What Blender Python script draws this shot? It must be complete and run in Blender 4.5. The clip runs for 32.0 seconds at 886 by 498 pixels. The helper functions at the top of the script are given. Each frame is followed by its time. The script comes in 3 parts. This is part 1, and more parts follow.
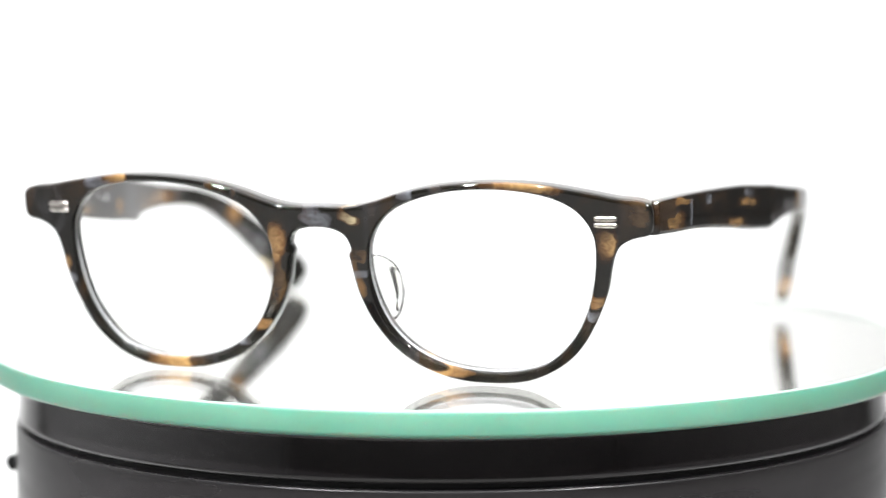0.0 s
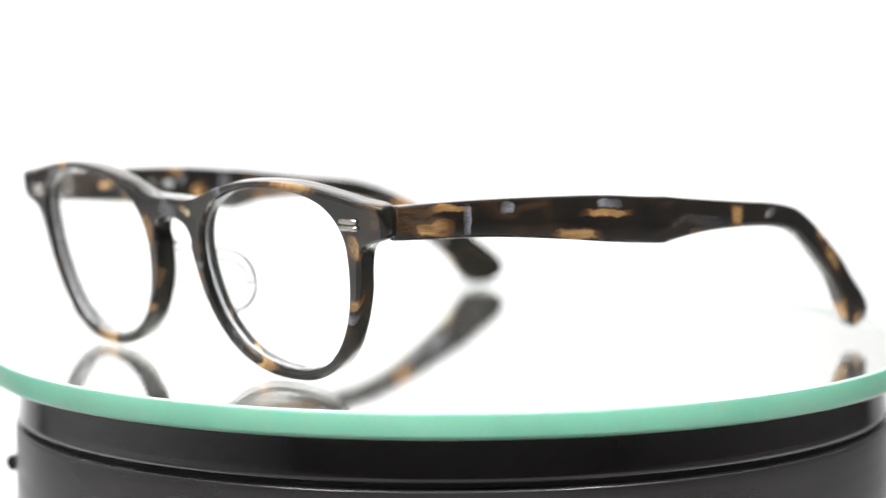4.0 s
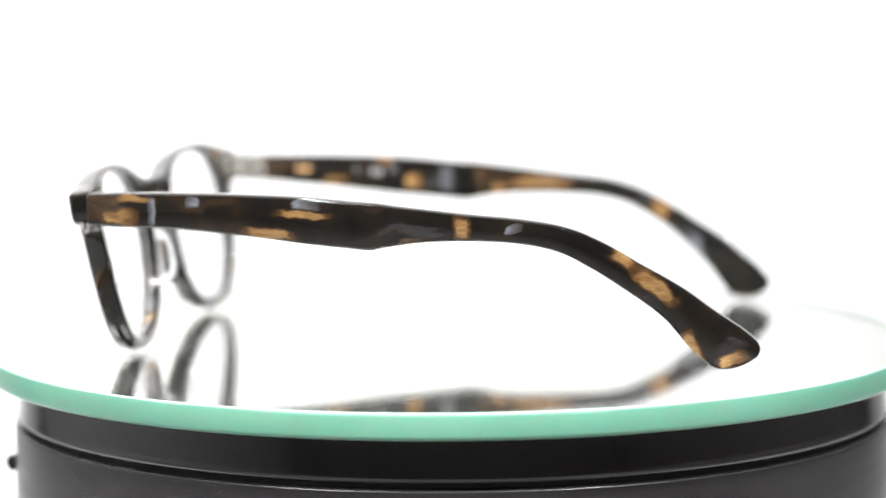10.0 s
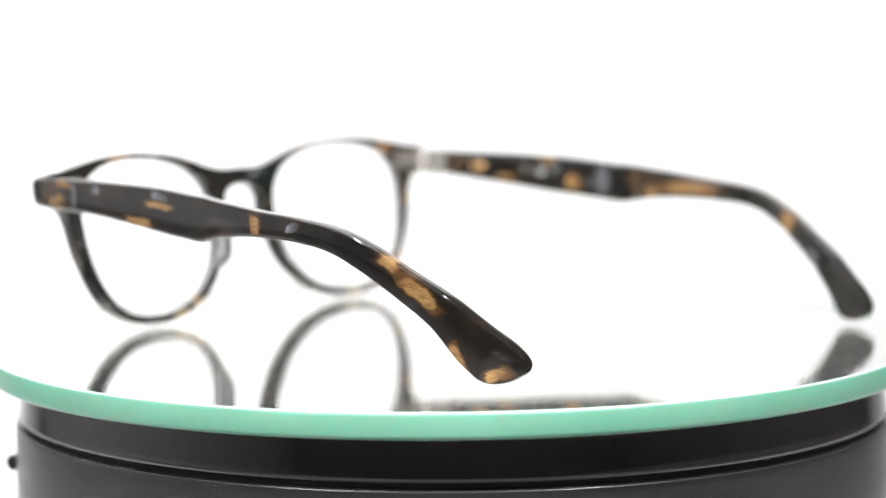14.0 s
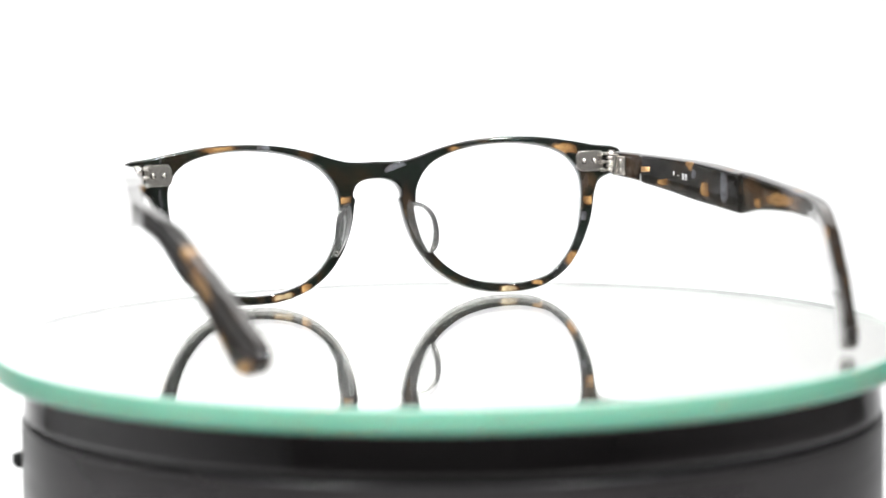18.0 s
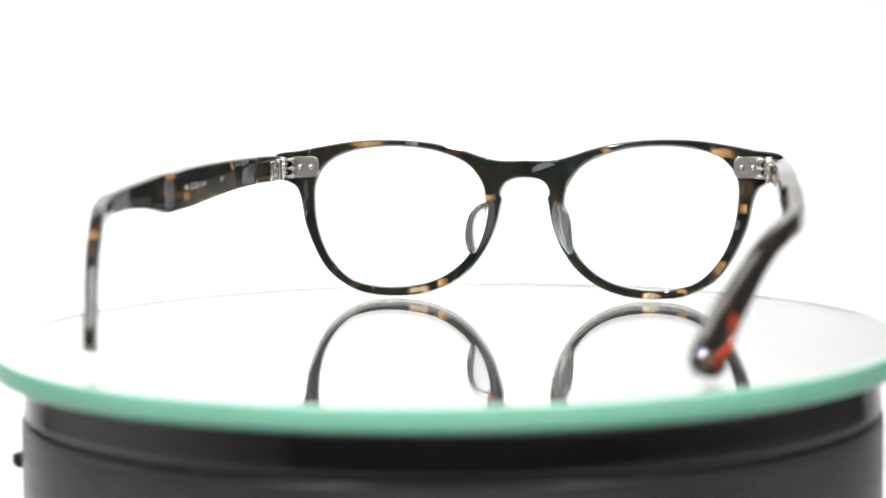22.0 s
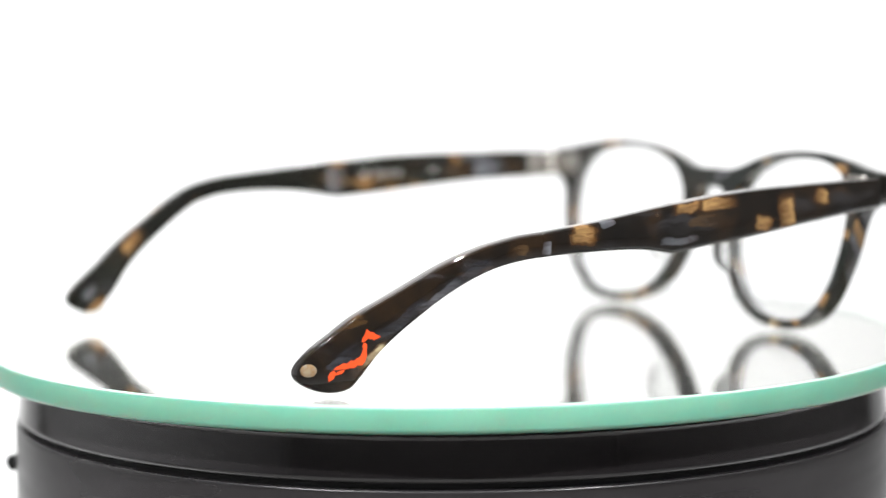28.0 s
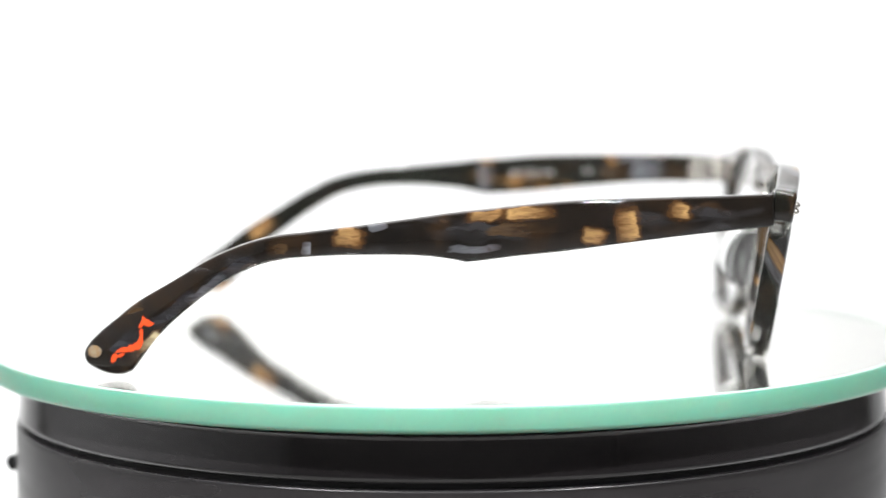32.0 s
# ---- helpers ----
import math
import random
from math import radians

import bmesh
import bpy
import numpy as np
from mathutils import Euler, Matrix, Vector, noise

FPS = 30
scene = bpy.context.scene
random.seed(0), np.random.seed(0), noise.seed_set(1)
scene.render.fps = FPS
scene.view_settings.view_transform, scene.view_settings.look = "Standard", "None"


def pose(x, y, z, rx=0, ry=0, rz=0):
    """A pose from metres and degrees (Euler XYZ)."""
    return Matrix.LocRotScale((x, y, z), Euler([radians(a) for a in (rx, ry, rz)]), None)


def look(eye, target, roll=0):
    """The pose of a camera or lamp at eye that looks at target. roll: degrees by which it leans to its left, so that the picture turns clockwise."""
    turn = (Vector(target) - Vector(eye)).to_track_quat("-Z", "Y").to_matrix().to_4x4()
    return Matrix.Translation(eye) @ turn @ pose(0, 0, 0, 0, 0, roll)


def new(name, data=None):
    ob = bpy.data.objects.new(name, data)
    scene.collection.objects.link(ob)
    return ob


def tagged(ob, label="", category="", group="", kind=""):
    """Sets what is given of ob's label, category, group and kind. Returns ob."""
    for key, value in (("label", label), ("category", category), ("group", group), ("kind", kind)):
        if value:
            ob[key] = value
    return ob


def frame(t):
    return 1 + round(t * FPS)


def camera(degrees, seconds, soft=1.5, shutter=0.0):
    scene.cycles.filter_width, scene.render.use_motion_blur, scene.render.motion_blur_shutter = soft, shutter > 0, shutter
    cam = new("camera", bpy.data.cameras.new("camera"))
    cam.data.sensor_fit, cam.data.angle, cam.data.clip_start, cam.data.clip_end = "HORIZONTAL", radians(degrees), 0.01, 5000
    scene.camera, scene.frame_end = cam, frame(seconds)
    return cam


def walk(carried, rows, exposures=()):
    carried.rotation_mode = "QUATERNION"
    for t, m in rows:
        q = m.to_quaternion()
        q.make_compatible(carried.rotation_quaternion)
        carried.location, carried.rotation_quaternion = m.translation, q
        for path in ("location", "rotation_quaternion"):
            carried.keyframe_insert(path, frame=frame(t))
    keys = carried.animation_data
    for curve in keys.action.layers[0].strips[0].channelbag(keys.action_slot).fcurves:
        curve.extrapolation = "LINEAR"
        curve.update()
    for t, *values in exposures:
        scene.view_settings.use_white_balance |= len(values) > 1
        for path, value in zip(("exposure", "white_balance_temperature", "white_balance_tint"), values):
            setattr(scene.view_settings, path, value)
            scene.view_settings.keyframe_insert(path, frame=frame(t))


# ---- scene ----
MM = 1.015e-3                       # drawing millimetres to metres
EYE = Vector((0.0, -540.0, 73.3)) * MM
YAW, TILT, ROLL = -0.184, -5.667, -0.392
SPEED, START = -7.9262, -19.085     # turntable: degrees per second, angle at the start
WOBBLE = 0.372                      # lean of the disc on its spindle


def ahead(dist):
    """The point dist metres along the camera's axis."""
    y, p = radians(YAW), radians(TILT)
    return EYE + dist * Vector((math.sin(y) * math.cos(p), math.cos(y) * math.cos(p), math.sin(p)))


cam = camera(21.26, 32.0, soft=1.5)


def stand(back):
    eye = ahead(-back)
    return look(eye, eye + (ahead(1.0) - EYE), ROLL)


# the lens draws in a little while the focus lies on the far rims
walk(cam, [(0.0, stand(0)), (8.0, stand(0)), (16.9, stand(0)), (17.5, stand(0.0072)), (20.0, stand(0.0072)),
           (23.9, stand(0.0072)), (24.5, stand(0)), (28.0, stand(0)), (32.0, stand(0))],
     exposures=[(0.0, 0.07), (3.0, 0.04), (7.0, 0.13), (13.0, 0.13), (17.0, 0.05), (20.0, -0.04), (24.0, -0.05), (28.0, 0.03), (32.0, 0.06)])

# the pull of focus: near rim or temple, the far rims from behind, the near temple again
focus = new("focus_mark")
focus.empty_display_size = 0.01
cam.data.dof.use_dof = True
cam.data.dof.focus_object = focus
cam.data.dof.aperture_fstop = 8.8

# ---- light ----
world = bpy.data.worlds.new("world")
scene.world = world
world.use_nodes = True
world.node_tree.nodes["Background"].inputs[0].default_value = (0.9, 0.95, 1.0, 1)
world.node_tree.nodes["Background"].inputs[1].default_value = 0.12


def lamp(name, kind, power, m, size=(0.1, 0.1), colour=(1, 1, 1)):
    data = bpy.data.lights.new(name, kind)
    data.energy, data.color = power, colour
    if kind == "AREA":
        data.shape, data.size, data.size_y = ("ELLIPSE" if size[0] == size[1] else "RECTANGLE"), size[0], size[1]
    else:
        data.shadow_soft_size = size[0]
    ob = new(name, data)
    ob.matrix_world = m
    return ob


lamp("softbox_lamp", "AREA", 5.6, look((-0.15, 0.12, 1.0), (-0.15, 0.10, 0.0)), (0.9, 0.5), (1.0, 0.99, 0.98))
lamp("back_softbox_lamp", "AREA", 2.0, look((-0.1, 0.72, 0.66), (-0.05, -0.1, 0.02)), (1.1, 0.45), (1.0, 0.99, 0.98))
lamp("backdrop_lamp", "AREA", 2.0, look((-0.65, 0.1, 0.95), (-0.65, 0.95, 0.1)), (1.5, 0.3), (1.0, 0.99, 0.98))
# unseen fill light, added only to brighten the left of the backdrop
lamp("backdrop_fill", "AREA", 1.9, look((-0.47, 0.55, 0.35), (-0.30, 0.95, 0.08)), (0.3, 0.3), (1.0, 0.99, 0.98))
for place in ((-0.46, -0.58, 0.78), (-0.16, -0.50, 0.92), (0.18, -0.48, 0.94), (0.48, -0.56, 0.82)):
    lamp("spot_lamp", "AREA", 10.5, look(place, (0, 0, 0)), (0.03, 0.03), (0.97, 0.98, 1.0))


# ---- materials ----
def material(name, colour=(0.8, 0.8, 0.8), rough=0.5, metal=0.0, **more):
    m = bpy.data.materials.new(name)
    m.use_nodes = True
    b = m.node_tree.nodes["Principled BSDF"]
    b.inputs["Base Color"].default_value = (*colour, 1)
    b.inputs["Roughness"].default_value = rough
    b.inputs["Metallic"].default_value = metal
    for key, value in more.items():
        b.inputs[key.replace("_", " ")].default_value = value
    return m, m.node_tree.nodes, m.node_tree.links, b


def noise_node(nodes, links, coord, scale, detail=3.0, distortion=0.0):
    n = nodes.new("ShaderNodeTexNoise")
    n.inputs["Scale"].default_value, n.inputs["Detail"].default_value = scale, detail
    n.inputs["Distortion"].default_value = distortion
    links.new(coord, n.inputs["Vector"])
    return n


def ramp(nodes, links, value, stops):
    n = nodes.new("ShaderNodeValToRGB")
    while len(n.color_ramp.elements) < len(stops):
        n.color_ramp.elements.new(0.5)
    for e, (at, c) in zip(n.color_ramp.elements, stops):
        e.position, e.color = at, (*c, 1)
    links.new(value, n.inputs[0])
    return n.outputs[0]


def mix(nodes, links, fac, a, b):
    n = nodes.new("ShaderNodeMix")
    n.data_type = "RGBA"
    for socket, value in ((n.inputs[0], fac), (n.inputs[6], a), (n.inputs[7], b)):
        if isinstance(value, (int, float)):
            socket.default_value = value
        elif isinstance(value, tuple):
            socket.default_value = (*value, 1)
        else:
            links.new(value, socket)
    return n.outputs[2]


def bump(nodes, links, b, height, strength, dist):
    n = nodes.new("ShaderNodeBump")
    n.inputs["Strength"].default_value, n.inputs["Distance"].default_value = strength, dist
    links.new(height, n.inputs["Height"])
    links.new(n.outputs[0], b.inputs["Normal"])


AMBER, GREY, BROWN, PALE = (0.225, 0.13, 0.052), (0.108, 0.108, 0.12), (0.045, 0.026, 0.013), (0.27, 0.215, 0.13)
# S is no flake: a slate tone that paints a reflection's sheen
FLAKE_OR_SHEEN = {"A": AMBER, "G": GREY, "B": BROWN, "P": PALE, "S": (0.024, 0.0245, 0.029)}


def aslant(nodes, links, co, face):
    """Slides the pattern of the curved front sheet up and sideways with the depth under its face."""
    def calc(op, a, b):
        n = nodes.new("ShaderNodeMath")
        n.operation = op
        for k, v in enumerate((a, b)):
            if isinstance(v, float):
                n.inputs[k].default_value = v
            else:
                links.new(v, n.inputs[k])
        return n.outputs[0]

    split = nodes.new("ShaderNodeSeparateXYZ")
    links.new(co, split.inputs[0])
    x, y, z = split.outputs
    wrap = calc("MULTIPLY", calc("MULTIPLY", x, x), 3.5 / 3600 / MM)
    skin = calc("ADD", calc("ADD", wrap, calc("MULTIPLY", x, 0.009)), calc("MULTIPLY", z, -0.172))
    deep = calc("SUBTRACT", calc("SUBTRACT", y, skin), (-3.1 + 33.5 * 0.172 + face) * MM)
    joined = nodes.new("ShaderNodeCombineXYZ")
    links.new(calc("ADD", x, calc("MULTIPLY", deep, 0.35)), joined.inputs[0])
    links.new(y, joined.inputs[1])
    links.new(calc("ADD", z, calc("MULTIPLY", deep, -1.3)), joined.inputs[2])
    return joined.outputs[0]


def acetate(name, across, flakes, shift=0.0, strength=1.0, warm=1.0, face=0.0):
    """Dark mottled acetate. across: the axis through the sheet (0 or 1). flakes: kind (S is a painted reflection, the
    others are flakes), place along the sheet and height, half sizes, turn. face: depth of the side that the flakes were
    drawn on, in a sheet whose layers run aslant.
    """
    m, nodes, links, b = material(name, (0.012, 0.01, 0.009), 0.07)
    b.inputs["IOR"].default_value = 1.5
    b.inputs["Coat Weight"].default_value = 0.38
    b.inputs["Coat Roughness"].default_value = 0.02
    co = nodes.new("ShaderNodeTexCoord").outputs["Object"]
    if across == 1:
        co = aslant(nodes, links, co, face)
    moved = nodes.new("ShaderNodeMapping")
    moved.inputs["Location"].default_value = (shift, shift * 0.7, shift * 0.3)
    links.new(co, moved.inputs[0])
    wob = noise_node(nodes, links, moved.outputs[0], 170.0, 3.0)
    wob.inputs["Roughness"].default_value = 0.5
    sub = nodes.new("ShaderNodeVectorMath")
    sub.operation = "MULTIPLY_ADD"
    links.new(wob.outputs["Color"], sub.inputs[0])
    sub.inputs[1].default_value = (0.003,) * 3
    sub.inputs[2].default_value = (-0.0015,) * 3
    add = nodes.new("ShaderNodeVectorMath")
    links.new(co, add.inputs[0])
    links.new(sub.outputs[0], add.inputs[1])
    bent = add.outputs[0]
    # soft brown clouds inside the dark sheet
    cloud = noise_node(nodes, links, moved.outputs[0], 75.0, 4.0, 1.2)
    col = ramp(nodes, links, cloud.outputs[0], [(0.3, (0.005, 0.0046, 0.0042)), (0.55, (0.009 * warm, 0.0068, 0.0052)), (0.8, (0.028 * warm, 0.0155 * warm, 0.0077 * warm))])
    slant = nodes.new("ShaderNodeMapping")
    slant.inputs["Rotation"].default_value = (radians(28), 0, 0) if across == 0 else (0, radians(35), 0)
    slant.inputs["Scale"].default_value = (1, 0.45, 1.6) if across == 0 else (1.5, 1, 0.5)
    slant.inputs["Location"].default_value = (shift, shift, shift)
    links.new(bent, slant.inputs[0])
    for scale, low, tone, share in ((115.0, 0.6, (0.045, 0.025, 0.0125), 0.5), (130.0, 0.6, (0.062, 0.06, 0.064), 0.3), (95.0, 0.68, (0.21, 0.11, 0.038), 0.45)):
        spread = noise_node(nodes, links, slant.outputs[0], scale, 2.0, 0.6)
        col = mix(nodes, links, ramp(nodes, links, spread.outputs[0], [(low, (0, 0, 0)), (low + 0.1, (share,) * 3)]), col, tone)
    # fibres that streak the gold flakes
    stretch = nodes.new("ShaderNodeMapping")
    stretch.inputs["Scale"].default_value = (1, 1, 6) if across == 0 else (2, 1, 4)
    links.new(co, stretch.inputs[0])
    fibre = noise_node(nodes, links, stretch.outputs[0], 260.0, 5.0, 0.8).outputs[0]
    for kind, u, z, hu, hz, turn in flakes:
        mp = nodes.new("ShaderNodeMapping")
        mp.vector_type = "TEXTURE"
        place, size, rot = [0.0, 0.0, z * MM], [1.0, 1.0, hz * MM], [0.0, 0.0, 0.0]
        place[1 - across], size[1 - across] = u * MM, hu * MM
        rot[across] = radians(turn) * (1 if across else -1)
        mp.inputs["Location"].default_value = place
        mp.inputs["Rotation"].default_value = rot
        mp.inputs["Scale"].default_value = size
        links.new(bent, mp.inputs[0])
        sq = nodes.new("ShaderNodeVectorMath")
        sq.operation = "MULTIPLY"
        links.new(mp.outputs[0], sq.inputs[0])
        links.new(mp.outputs[0], sq.inputs[1])
        ln = nodes.new("ShaderNodeVectorMath")
        ln.operation = "LENGTH"
        links.new(sq.outputs[0], ln.inputs[0])
        mask = nodes.new("ShaderNodeMapRange")
        mask.interpolation_type = "SMOOTHSTEP"
        mask.inputs[1].default_value, mask.inputs[2].default_value = (1.25, 0.6) if kind in "GB" else (1.15, 0.6)
        ragged = nodes.new("ShaderNodeMath")
        ragged.operation = "MULTIPLY_ADD"
        links.new(fibre, ragged.inputs[0])
        ragged.inputs[1].default_value = 1.6
        links.new(ln.outputs["Value"], ragged.inputs[2])
        off = nodes.new("ShaderNodeMath")
        off.operation = "SUBTRACT"
        links.new(ragged.outputs[0], off.inputs[0])
        off.inputs[1].default_value = 0.8
        links.new(off.outputs[0], mask.inputs[0])
        c = FLAKE_OR_SHEEN[kind]
        # each flake fades from bright to brown along its length
        part_x = nodes.new("ShaderNodeSeparateXYZ")
        links.new(mp.outputs[0], part_x.inputs[0])
        fade = nodes.new("ShaderNodeMath")
        fade.operation = "MULTIPLY_ADD"
        links.new(part_x.outputs[1 - across], fade.inputs[0])
        fade.inputs[1].default_value = 0.22 if (int(u * 10) + int(z * 10)) % 2 else -0.22
        links.new(fibre, fade.inputs[2])
        tone = ramp(nodes, links, fade.outputs[0], [(0.2, tuple(v * w for v, w in zip(c, (0.45, 0.36, 0.3)))), (0.5, c), (0.78, tuple(min(1, v * w) for v, w in zip(c, (1.7, 1.8, 1.75))))])
        if kind in "AP":
            # a brown halo where the gold thins out in the dark sheet
            halo = nodes.new("ShaderNodeMapRange")
            halo.interpolation_type = "SMOOTHSTEP"
            halo.inputs[1].default_value, halo.inputs[2].default_value = 2.3, 0.9
            links.new(off.outputs[0], halo.inputs[0])
            dim = nodes.new("ShaderNodeMath")
            dim.operation = "MULTIPLY"
            links.new(halo.outputs[0], dim.inputs[0])
            dim.inputs[1].default_value = 0.6
            col = mix(nodes, links, dim.outputs[0], col, (0.072, 0.034, 0.0128))
        k = nodes.new("ShaderNodeMath")
        k.operation = "MULTIPLY"
        links.new(mask.outputs[0], k.inputs[0])
        # clear-cut at one end, thinning out towards the other
        thin = nodes.new("ShaderNodeMapRange")
        way = 1 if (int(u * 7) + int(z * 3)) % 2 else -1
        thin.inputs[1].default_value, thin.inputs[2].default_value = -1.1 * way, 0.5 * way
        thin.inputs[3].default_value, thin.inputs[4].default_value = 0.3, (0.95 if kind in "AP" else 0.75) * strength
        links.new(part_x.outputs[1 - across], thin.inputs[0])
        links.new(thin.outputs[0], k.inputs[1])
        col = mix(nodes, links, k.outputs[0], col, tone)
    links.new(col, b.inputs["Base Color"])
    smear = noise_node(nodes, links, co, 900.0, 2.0)
    links.new(ramp(nodes, links, smear.outputs[0], [(0.3, (0.025,) * 3), (0.8, (0.06,) * 3)]), b.inputs["Roughness"])
    bump(nodes, links, b, noise_node(nodes, links, co, 160.0, 2.0).outputs[0], 0.05, 0.0004)
    return m


FRONT_FLAKES = [("A", 59.1, 29.6, 1.5, 2.8, 0), ("A", 42.5, 40.4, 6.7, 1.0, 0), ("A", 57.0, 17.7, 1.8, 1.1, 0), ("A", 26.2, 2.6, 4.7, 0.9, -15),
                ("A", -9.0, 27.6, 1.5, 3.4, 6), ("A", -35.1, 1.6, 4.7, 1.2, 0), ("A", -45.1, 40.2, 2.7, 0.9, 0), ("A", -58.7, 21.6, 1.3, 1.7, 0),
                ("P", 7.3, 33.6, 1.8, 0.9, 20), ("A", -13.3, 10.6, 1.8, 1.0, 0), ("B", 8.4, 25.9, 1.7, 1.4, 0), ("B", -9.9, 19.4, 2.8, 4.1, 0),
                ("G", 0.2, 33.3, 3.4, 2.0, 20), ("G", -49.3, 39.0, 3.0, 1.2, 0), ("G", 8.7, 22.2, 1.7, 1.0, 0), ("G", 55.8, 14.8, 1.5, 0.9, 0),
                ("G", 18.9, 38.6, 1.8, 0.7, 0), ("G", -17.6, 6.6, 1.8, 0.7, 0), ("G", -57.7, 18.8, 1.3, 1.2, 0), ("B", 64.3, 35.8, 3.0, 3.0, 0)]
RIGHT_FLAKES = [("A", 12.8, 33.2, 3.4, 1.4, 0), ("A", 16.3, 36.8, 3.9, 0.6, 0), ("A", 52.4, 34.7, 5.0, 0.7, 0), ("A", 45.1, 30.6, 5.0, 0.8, 5),
                ("A", 85.2, 32.1, 1.3, 1.7, 0), ("B", 75.7, 29.9, 2.8, 0.9, -10), ("A", 116.2, 26.0, 2.4, 1.1, 35), ("A", 122.5, 20.6, 4.8, 1.3, 42),
                ("A", 130.2, 7.9, 1.3, 2.9, -25), ("A", 137.6, 5.2, 2.6, 1.0, -15), ("G", 20.1, 34.6, 0.9, 3.1, 0), ("G", 29.1, 36.8, 1.7, 1.1, 0),
                ("G", 53.5, 36.7, 3.3, 0.9, 0), ("G", 95.9, 32.5, 1.8, 0.9, 0), ("B", 9.0, 35.1, 4.5, 2.9, 0)]
LEFT_FLAKES_SHEEN = [("A", 88, 30.3, 2.6, 1.8, -8), ("A", 61.5, 34.2, 3.2, 1.0, 6), ("A", 53.2, 34.5, 4.4, 1.3, 5), ("A", 40.4, 29.5, 2.0, 1.5, -12),
               ("A", 33.8, 31.6, 2.1, 3.0, 9), ("A", 23.2, 34.8, 2.1, 1.5, -10), ("P", 129.8, 8.2, 2.8, 0.9, 35),
               ("G", 82.6, 32.3, 1.7, 0.7, 0), ("G", 97, 27.8, 1.1, 1.4, 0), ("B", 102.6, 27.4, 2.2, 1.1, 0), ("G", 63.8, 27.5, 4.9, 0.8, 0),
               # the S streaks paint bluish reflection bands along the tip into the colour
               ("G", 117.6, 19.4, 4.8, 0.8, 35), ("B", 55.5, 31.0, 5.6, 1.4, 0), ("S", 124.5, 15.0, 7.0, 1.1, 36), ("S", 134.5, 8.2, 4.5, 1.3, 40), ("S", 112.0, 23.5, 6.0, 1.0, 33)]
M_FRONT = acetate("mottled_acetate_front", 1, FRONT_FLAKES, 0.0, 1.0, 0.8)
M_RIGHT = acetate("mottled_acetate_right", 0, RIGHT_FLAKES, 0.0, 1.0, 0.95)
M_LEFT = acetate("mottled_acetate_left", 0, LEFT_FLAKES_SHEEN, 0.0, 1.0, 1.0)
RIGHT_IN = [("A", 58.6, 30.9, 1.7, 1.1, 0), ("A", 52.1, 29.5, 1.8, 0.7, 0), ("A", 65.8, 36.7, 1.7, 0.7, 0), ("A", 124.1, 19.8, 3.3, 1.5, 40), ("B", 32.8, 33.3, 4.7, 2.2, 0),
            ("G", 30.4, 37.6, 5.3, 0.9, 0), ("G", 24.3, 33.8, 4.4, 2.7, 0), ("B", 18.0, 32.6, 3.0, 1.0, 0), ("A", 34.0, 37.2, 1.0, 1.6, 30), ("A", 135.5, 4.2, 3.4, 1.2, 40), ("G", 137.0, 8.5, 2.0, 1.5, 35), ("G", 66.5, 32.0, 2.0, 4.0, 0)]
LEFT_IN = [("B", 68.6, 30.0, 1.3, 4.0, 0), ("A", 73.0, 28.2, 1.6, 1.0, 0), ("A", 84.3, 29.3, 7.0, 1.4, 0), ("A", 115.7, 23.0, 2.1, 2.5, 30), ("A", 51.2, 30.0, 1.9, 1.5, 0), ("G", 123.8, 15.7, 2.5, 1.9, 30),
           ("G", 60.0, 31.0, 1.8, 4.0, 0), ("A", 31.0, 30.6, 2.6, 0.8, 0), ("A", 43.5, 36.0, 1.5, 1.3, 30), ("G", 88.0, 31.5, 6.0, 0.7, 0), ("G", 45.7, 33.3, 1.3, 1.2, 0)]
FRONT_BACK = [("A", -51.9, 38.2, 2.9, 1.1, 0), ("A", -57.4, 24.4, 0.9, 1.1, 0), ("A", -52.1, 9.3, 1.4, 1.3, 0), ("A", -42.0, 3.5, 1.3, 0.6, 0), ("P", -34.2, 2.3, 2.1, 0.6, 0),
              ("G", -4.5, 34.3, 3.0, 0.8, 15), ("G", -56.1, 20.4, 1.2, 1.4, 0), ("A", 42.0, 40.4, 4.0, 0.7, 0), ("G", 30.6, 40.8, 1.8, 0.6, 0), ("G", 56.9, 15.3, 0.9, 1.2, 0),
              ("A", 8.9, 26.6, 1.4, 0.8, 0), ("A", 20.9, 4.6, 1.4, 0.8, 0), ("P", 27.4, 2.8, 2.5, 0.7, 0), ("G", 58.5, 22.3, 0.7, 1.1, 0), ("A", -23.2, 38.9, 2.8, 0.7, 0)]
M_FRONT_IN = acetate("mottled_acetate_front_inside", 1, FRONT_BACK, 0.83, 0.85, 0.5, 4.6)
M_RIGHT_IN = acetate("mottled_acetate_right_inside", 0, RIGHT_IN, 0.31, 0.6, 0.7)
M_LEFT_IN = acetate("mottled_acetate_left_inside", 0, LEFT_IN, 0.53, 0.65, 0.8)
M_LENS = material("clear_lens", (1, 1, 1), 0.0, Transmission_Weight=1.0, IOR=1.3)[0]
M_LENS_EDGE = material("ground_lens_edge", (0.22, 0.225, 0.225), 0.25)[0]
M_PAD = material("clear_pad", (0.9, 0.905, 0.9), 0.02, Transmission_Weight=0.965, IOR=1.49)[0]
M_STEEL, n_, l_, b_ = material("polished_steel", (0.56, 0.53, 0.49), 0.26, 1.0)
bump(n_, l_, b_, noise_node(n_, l_, n_.new("ShaderNodeTexCoord").outputs["Object"], 2500.0, 2.0).outputs[0], 0.15, 0.0001)
M_HORN, n_, l_, b_ = material("pale_horn", (0.3, 0.24, 0.15), 0.12)
c_ = n_.new("ShaderNodeTexCoord").outputs["Object"]
